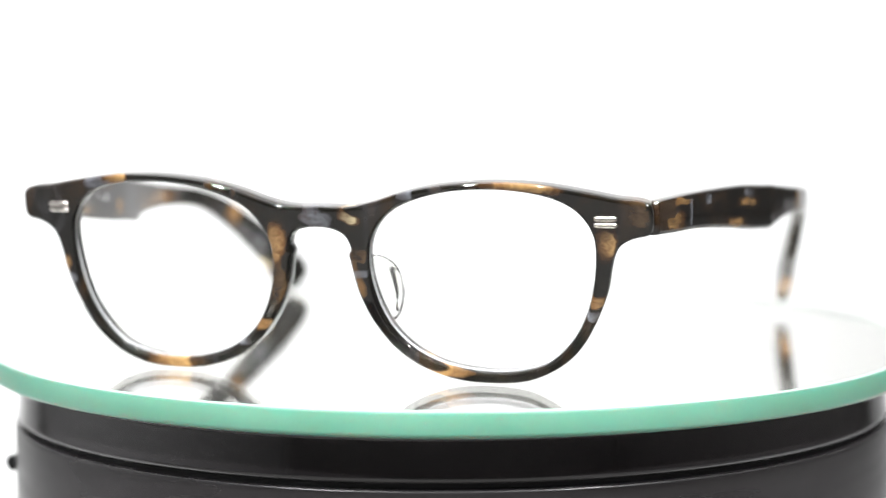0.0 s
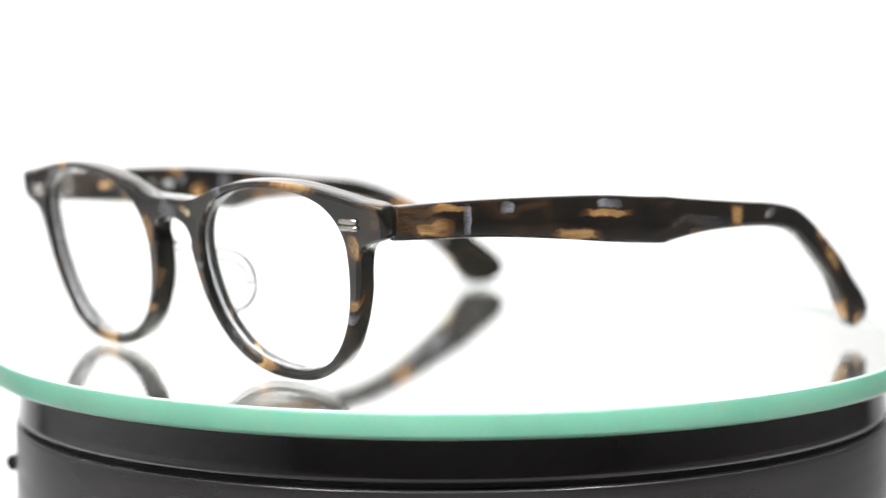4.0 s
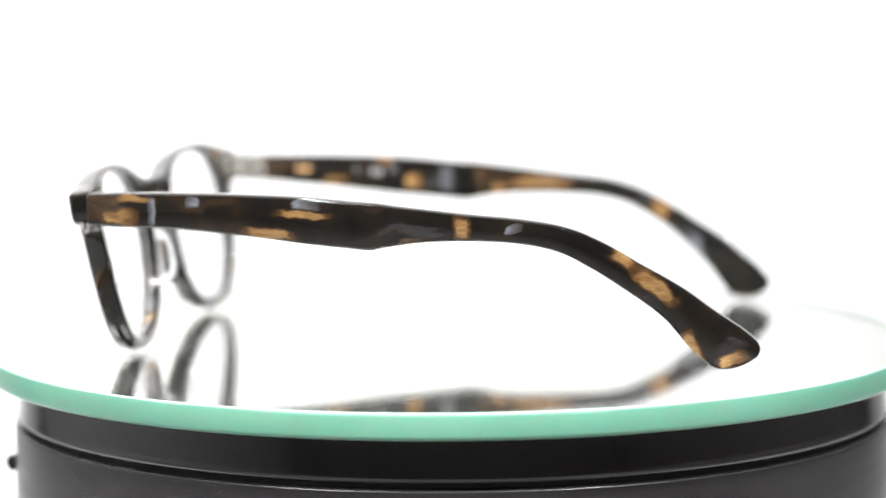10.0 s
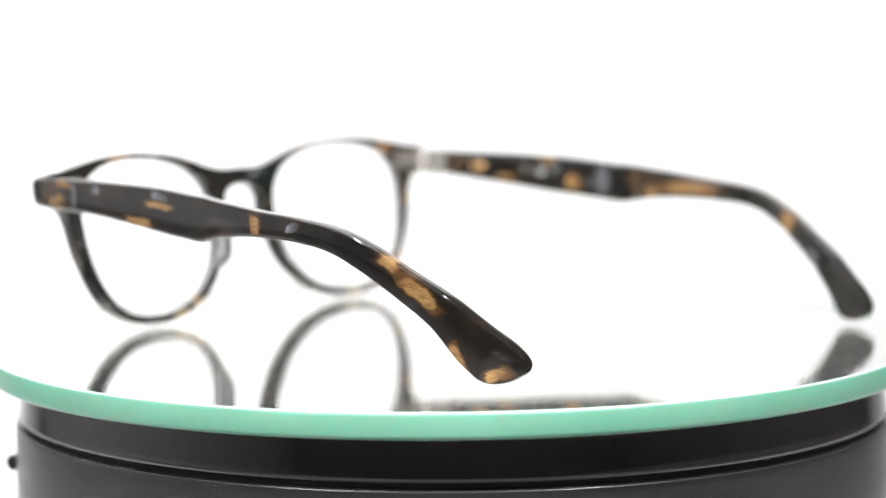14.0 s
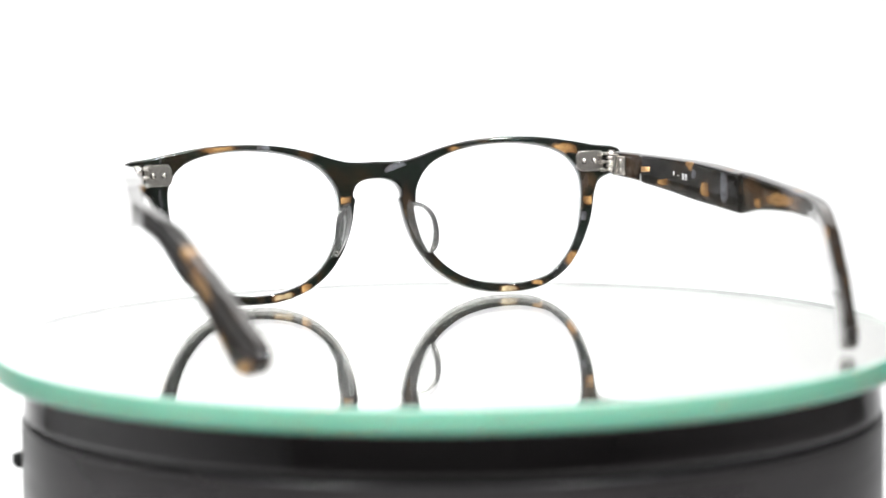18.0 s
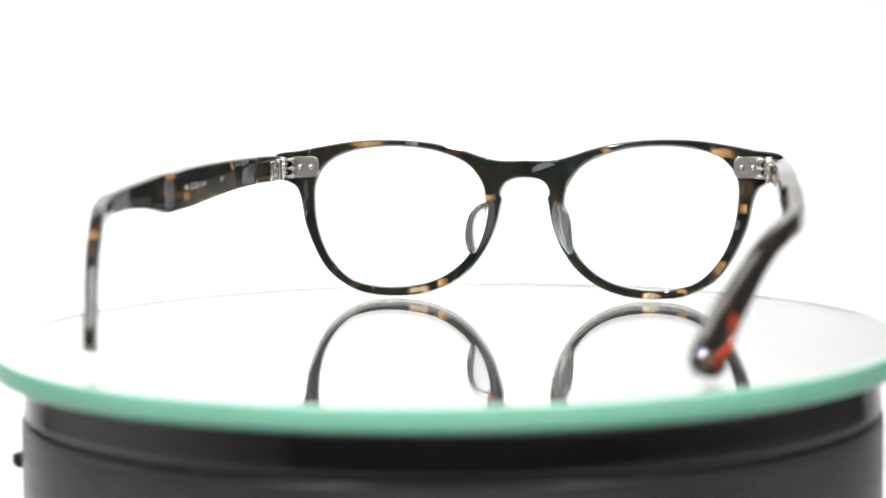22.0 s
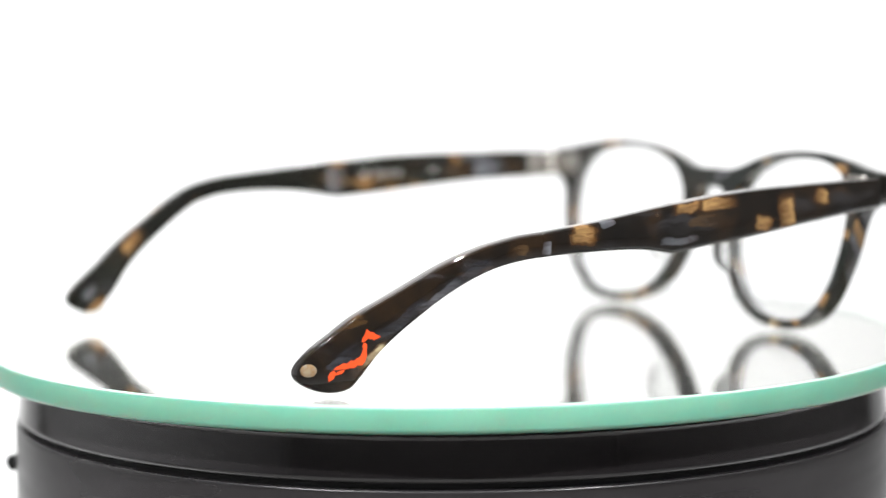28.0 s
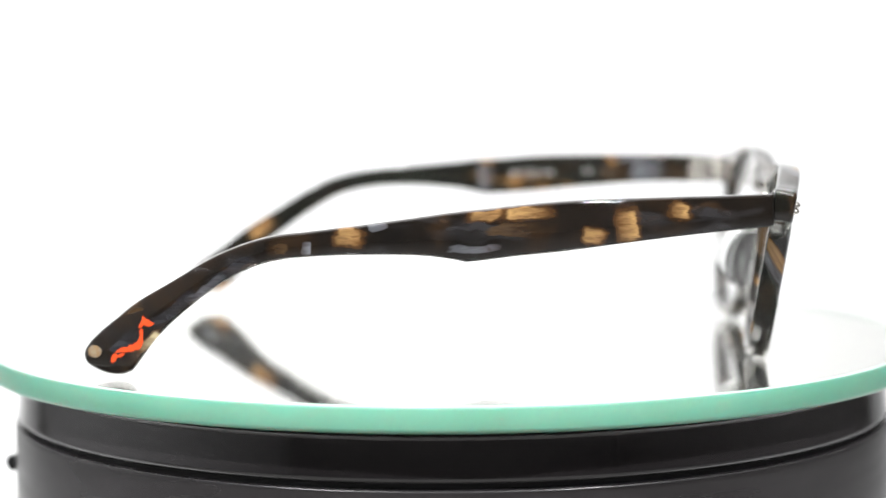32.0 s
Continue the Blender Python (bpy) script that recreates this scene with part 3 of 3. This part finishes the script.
def front_rivet(root, side):
    """A small silver bar of two round ridges side by side."""
    bm = bmesh.new()
    for dz in (-0.62, 0.62):
        rings = []
        for k in range(17):
            a = math.pi * k / 16
            x, r = -2.45 * math.cos(a), 0.66 * max(0.02, 1 - abs(math.cos(a)) ** 7) ** 0.5
            rings.append([Vector((side * (58.9 + x), 0.0 - 1.45 * r * math.cos(2 * math.pi * j / 14), 34.1 + dz + r * math.sin(2 * math.pi * j / 14))) * MM for j in range(14)])
        tube(bm, rings)
    ob = part("rivet", bm, M_STEEL, root, "polished silver front rivet of two ridges")
    bend(ob)
    return ob


def cylinder(bm, centre, radius, height, axis="Z", seg=20):
    made = bmesh.ops.create_cone(bm, cap_ends=True, segments=seg, radius1=radius * MM, radius2=radius * MM, depth=height * MM)["verts"]
    turn = {"Z": Matrix(), "X": Matrix.Rotation(radians(90), 4, "Y"), "Y": Matrix.Rotation(radians(90), 4, "X")}[axis]
    bmesh.ops.transform(bm, matrix=Matrix.Translation(Vector(centre) * MM) @ turn, verts=made)


def hinge(root, arm, side, zc, zt):
    """Silver hinge: a plate on the back of the rim, knuckles, and a leaf on the arm."""
    bm = bmesh.new()
    pts = [(x + 1.7 * math.cos(a), z + 1.7 * math.sin(a)) for x, z, d0 in ((57.1, zc + 1.0, 90), (57.1, zc - 1.0, 180)) for a in [radians(d0 + d) for d in range(0, 91, 15)]]
    pts += [(62.6, zc - 2.7), (62.6, zc + 2.7)]
    sheet(bm, [(side * x, z) for x, z in pts], 4.3, 5.05)
    plate = part("hinge_plate", bm, M_STEEL, root, "silver hinge plate with two pins")
    bend(plate)
    soften(plate, 0.25, 2)
    for x in (57.5, 60.4):
        bm = bmesh.new()
        rings = [[(side * x + r * math.cos(2 * math.pi * k / 16), d, zc + r * math.sin(2 * math.pi * k / 16)) for k in range(16)]
                 for r, d in ((0.62, 4.8), (0.62, 5.25), (0.52, 5.42), (0.3, 5.54), (0.05, 5.58))]
        tube(bm, [[Vector(p) * MM for p in r] for r in rings])
        pin = part("pin", bm, M_STEEL, plate)
        bend(pin)
        bm = bmesh.new()
        rings = [[(side * x + r * math.cos(2 * math.pi * k / 20), d, zc + r * math.sin(2 * math.pi * k / 20)) for k in range(20)]
                 for r, d in ((0.8, 4.8), (0.8, 5.09), (0.6, 5.09))]
        tube(bm, [[Vector(p) * MM for p in r] for r in rings])
        bend(part("pin_seat", bm, M_RUBBER, plate))
    mid = onto(side * 63, 4.7, zc)
    back, zk = mid.y, mid.z - 0.25
    for k in range(5):
        bm = bmesh.new()
        z = zk + 2.16 - 1.08 * k
        cylinder(bm, (side * 64.1, back + 1.5, z), 1.45, 0.78, "Z", 24)
        if k % 2 == 0:
            block(bm, (side * 62.5, back + 0.85, z), (3.2, 1.5, 0.78), bevel=0.12)
        else:
            block(bm, (side * 64.6, back + 3.0, z), (1.3, 3.4, 0.78), bevel=0.12)
        part("knuckle", bm, M_STEEL, plate)
    bm = bmesh.new()
    block(bm, (side * 64.2, back + 4.4, zt), (1.5, 1.3, 5.6), Matrix.Rotation(radians(-side * 11), 4, "Z"), 0.25)
    block(bm, (side * 64.9, back + 6.6, zt - 0.1), (1.0, 3.6, 4.8), Matrix.Rotation(radians(-side * 11), 4, "Z"), 0.25)
    leaf = part("hinge_leaf", bm, M_STEEL, arm, "silver hinge leaf")
    for dz in (1.2, -1.2):
        bm = bmesh.new()
        cylinder(bm, (side * 64.45, back + 7.0, zt - 0.1 + dz), 0.5, 0.5, "X", 14)
        part("pin", bm, M_STEEL, leaf)
    bm = bmesh.new()
    cylinder(bm, (side * 64.1, back + 1.5, zk + 2.75), 0.95, 0.5, "Z", 18)
    part("screw", bm, M_STEEL, plate)


def inner_face(y, bow, thick):
    return float(np.interp(y, *bow)) - thick


def lettering(arm, text, y0, z0, size, slope):
    """Small white print on the inner face of the right arm."""
    data = bpy.data.curves.new("print", "FONT")
    data.body, data.size = text, size * MM
    data.align_x = "LEFT"
    temp = bpy.data.objects.new("print", data)
    scene.collection.objects.link(temp)
    me = bpy.data.meshes.new_from_object(temp.evaluated_get(bpy.context.evaluated_depsgraph_get()))
    bpy.data.objects.remove(temp)
    me.materials.clear()
    me.materials.append(M_PRINT)
    for v in me.vertices:
        y = y0 - v.co.x / MM
        z = z0 + v.co.y / MM + slope * v.co.x / MM
        v.co = Vector((inner_face(y, BOW, 4.4) - 0.06, y, z)) * MM
    ob = new("print", me)
    ob.parent = arm
    ob["label"] = "fine white printed size marking"
    return ob


def bars(arm, name, mat, side, bow, thick, items, label):
    """Flat printed or inlaid bars on an arm's inner (thick > 0) or outer face: place, height, length, depth, lean."""
    made = []
    for y, z, ly, lz, lean in items:
        bm = bmesh.new()
        x = float(np.interp(y, *bow)) - thick
        grad = (float(np.interp(y + 1, *bow)) - float(np.interp(y - 1, *bow))) / 2
        turn = Matrix.Rotation(math.atan(-side * grad), 4, "Z") @ Matrix.Rotation(radians(lean), 4, "X")
        block(bm, (side * x, y, z), (0.16, ly, lz), turn)
        made.append(part(name, bm, mat, arm, label))
    return made


def print_mark(arm):
    """The orange printed emblem on the tip: a slanting chain of small islands, each a ribbon of place, height and half width along its run."""
    islands = [
        [(128.4, 12.0, 0.1, 10), (129.1, 12.0, 0.42, 10), (129.6, 12.1, 0.75, 5), (130.1, 12.2, 0.7, 5), (130.6, 12.5, 1.05, 15), (130.9, 12.1, 0.45, 40), (131.4, 11.4, 0.36, 50), (131.7, 11.0, 0.1, 50)],
        [(131.2, 10.85, 0.2, 80), (131.25, 10.2, 0.42, 88), (131.2, 9.6, 0.28, 95), (131.35, 9.0, 0.42, 88), (131.4, 8.4, 0.52, 75), (131.7, 7.7, 0.66, 50), (132.3, 7.2, 0.78, 32), (132.9, 7.0, 0.5, 22),
         (133.5, 6.75, 0.78, 20), (134.2, 6.5, 0.46, 14), (135.0, 6.4, 0.58, 12), (135.9, 6.2, 0.36, 16), (136.9, 5.85, 0.1, 20)],
        [(135.0, 5.6, 0.12, 30), (135.7, 5.3, 0.32, 28), (136.2, 5.05, 0.26, 28), (136.6, 4.85, 0.1, 28)],
        [(136.8, 5.5, 0.2, 60), (137.0, 5.1, 0.62, 70), (137.3, 4.7, 0.5, 75), (137.4, 4.3, 0.58, 75), (137.6, 3.9, 0.3, 75), (137.8, 3.6, 0.1, 70)]]
    for run in islands:
        bm = bmesh.new()
        rows = []
        for y, z, half, turn in run:
            # turn: direction of the run, measured from the arm's length towards the foot
            dy, dz = half * math.sin(radians(turn)), half * math.cos(radians(turn))
            row = []
            for way, off in ((1, 0.1), (-1, 0.1), (-1, -0.2), (1, -0.2)):
                at = y + way * dy
                row.append(bm.verts.new(Vector((-(float(np.interp(at, *LEFT_BOW)) + off), at, z + way * dz)) * MM))
            rows.append(row)
        for p, q in zip(rows, rows[1:]):
            for i in range(4):
                j = (i + 1) % 4
                bm.faces.new((p[i], p[j], q[j], q[i]))
        bm.faces.new(rows[0])
        bm.faces.new(rows[-1][::-1])
        part("print", bm, M_ORANGE, arm, "orange printed emblem", smooth=False)


def spectacles():
    root = tagged(new("spectacles"), "dark tortoise-mottled acetate spectacles with clear lenses, open on a mirrored disc", "glasses")
    half = spline([(-4, 35.7), (0, 35.7)] + RIM + [(0, 31.4), (-2.6, 31.2)], 4)
    half = [(float(p[0]), float(p[1])) for p in half]
    i0 = min(range(len(half)), key=lambda i: abs(half[i][0]) + abs(half[i][1] - 35.7))
    i1 = min(range(len(half)), key=lambda i: abs(half[i][0]) + abs(half[i][1] - 31.4))
    half = half[i0:i1 + 1]
    outline = half + mirrored(half[1:-1])
    eye = [(float(p[0]), float(p[1])) for p in spline(EYE_SHAPE, 5, True)]
    bm = bmesh.new()
    rounded_sheet(bm, outline, (eye, mirrored(eye)), 4.6, (0.85, 0.7), (0.75, 0.55))
    front = part("front", bm, M_FRONT, root, "mottled dark brown acetate rims and bridge")
    toward = [Vector(d.vector) for d in front.data.attributes["facing"].data]
    for f in front.data.polygons:
        if f.normal.dot(sum((toward[i] for i in f.vertices), Vector())) < 0:
            f.flip()
    bend(front, 0.08)
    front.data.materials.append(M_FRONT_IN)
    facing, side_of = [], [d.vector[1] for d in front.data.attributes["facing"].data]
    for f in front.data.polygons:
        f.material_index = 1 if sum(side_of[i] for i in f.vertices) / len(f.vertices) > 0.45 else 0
    for v, d in zip(front.data.vertices, front.data.attributes["facing"].data):
        n = Vector(d.vector)
        along, back, up = face_frame(v.co.x / MM)
        facing.append((along * n.x + back * n.y + up * n.z).normalized())
    front.data.normals_split_custom_set_from_vertices(facing)
    for side in (1, -1):
        bm = bmesh.new()
        cx, cz = 33.5, 21.5
        grow = [(cx + (x - cx) * 1.04, cz + (z - cz) * 1.04) for x, z in eye]
        loop = grow if side > 0 else mirrored(grow)
        rings = []
        for f in (0.004, 0.35, 0.7, 1.0):
            rings.append([(side * cx + (x - side * cx) * f, cz + (z - cz) * f) for x, z in loop])
        faces = [[[bm.verts.new(onto(x, d, z) * MM) for x, z in r] for r in rings] for d in (1.5, 2.8)]
        n = len(loop)
        for shell in faces:
            bm.faces.new(shell[0])
            for a, b in zip(shell, shell[1:]):
                for i in range(n):
                    bm.faces.new((a[i], a[(i + 1) % n], b[(i + 1) % n], b[i]))
        for i in range(n):
            bm.faces.new((faces[0][-1][i], faces[0][-1][(i + 1) % n], faces[1][-1][(i + 1) % n], faces[1][-1][i]))
        lens = part("lens", bm, M_LENS, root, "clear thin demo lens")
        lens.data.set_sharp_from_angle(angle=radians(35))
        lens.visible_shadow = False
        bm = bmesh.new()
        loop = eye if side > 0 else mirrored(eye)
        rings = [[bm.verts.new(onto(side * cx + (x - side * cx) * f, d, cz + (z - cz) * f) * MM) for x, z in loop] for f, d in ((1.01, 1.3), (0.991, 1.8), (0.991, 2.5), (1.01, 3.0))]
        for a, b in zip(rings, rings[1:] + rings[:1]):
            for i in range(len(loop)):
                bm.faces.new((a[i], a[(i + 1) % len(loop)], b[(i + 1) % len(loop)], b[i]))
        part("bevel", bm, M_LENS_EDGE, lens, "pale ground edge of the lens", smooth=False)
        nose_pad(root, side)
        front_rivet(root, side)
    right = temple(root, "temple", 1, RIGHT_ARM, (6.6, 2.2), BOW, (M_RIGHT, M_RIGHT_IN), "mottled dark acetate temple arm with amber flakes")
    left = temple(root, "temple", -1, LEFT_ARM, (6.8, 2.2), LEFT_BOW, (M_LEFT, M_LEFT_IN), "mottled dark acetate temple arm with a printed orange emblem")
    hinge(root, right, 1, 34.1, 34.5)
    hinge(root, left, -1, 34.1, 34.0)
    lettering(right, "48", 60.2, 32.7, 2.1, 0.02)
    bars(right, "print", M_PRINT, 1, BOW, 4.43, [(56.2, 34.1, 1.3, 0.16, 0), (56.2, 32.9, 1.3, 0.16, 0), (55.55, 33.5, 0.16, 1.3, 0), (56.85, 33.5, 0.16, 1.3, 0)], "fine white printed size marking")
    lettering(right, "20-144", 54.9, 32.8, 2.1, 0.02)
    lettering(right, "04", 41.2, 33.3, 2.1, 0.02)
    bars(left, "inlay", M_GOLD, -1, LEFT_BOW, 4.42, [(22.9, 33.5, 4.0, 1.3, 3)], "gold foil bar")
    bars(left, "print", M_PRINT, -1, LEFT_BOW, 4.43, [(36.5, 33.2, 0.5, 1.2, 0), (38.6, 32.7, 1.0, 0.2, 0), (41.0, 32.6, 0.9, 1.6, 0), (42.4, 32.5, 0.9, 1.6, 0)], "faint white unreadable print")
    bars(left, "print", M_PRINT, -1, LEFT_BOW, 4.05, [(117.5, 18.9, 1.4, 0.5, -32), (119.6, 17.6, 1.4, 0.5, -32), (122.0, 16.0, 0.6, 0.5, -34), (124.4, 14.2, 1.2, 0.5, -36), (126.2, 12.9, 1.4, 0.5, -36)], "faint white unreadable print")
    print_mark(left)
    bm = bmesh.new()
    rings = []
    for off, grow in ((-0.3, 1.0), (0.08, 1.0), (0.12, 0.9), (0.13, 0.05)):
        ring = []
        for k in range(28):
            a = 2 * math.pi * k / 28
            y, z = 141.5 + 1.5 * grow * math.cos(a), 5.75 + 1.25 * grow * math.sin(a)
            ring.append(Vector((-(float(np.interp(y, *LEFT_BOW)) + off), y, z)) * MM)
        rings.append(ring)
    tube(bm, rings)
    part("inlay", bm, M_HORN, left, "pale round inlay with an amber heart")
    return root


table = turntable()
disc = glass_disc()
glasses = spectacles()


def motions():
    rows_disc, rows_glasses = [], []
    for k in range(65):
        t = k * 0.5
        turn = START + SPEED * t
        spin = pose(-0.1 * MM, 0, 0, 0, 0, turn) @ pose(0, 0, 0, 0, WOBBLE, 0)
        rows_disc.append((t, spin))
        axis = pose(0.28 * MM, 0, 0, 0, 0, turn) @ pose(0, 0, 0, 0, WOBBLE, 0)
        rows_glasses.append((t, axis @ pose(-3.0 * MM, -72.0 * MM, -0.45 * MM)))
    walk(disc, rows_disc)
    walk(glasses, rows_glasses)
    near, half, far = ahead(0.467), ahead(0.52), ahead(0.615)
    walk(focus, [(0.0, pose(*near)), (8.0, pose(*near)), (16.5, pose(*near)), (17.0, pose(*half)), (17.5, pose(*far)), (20.0, pose(*far)), (23.9, pose(*far)), (24.5, pose(*near)), (32.0, pose(*near))])


motions()
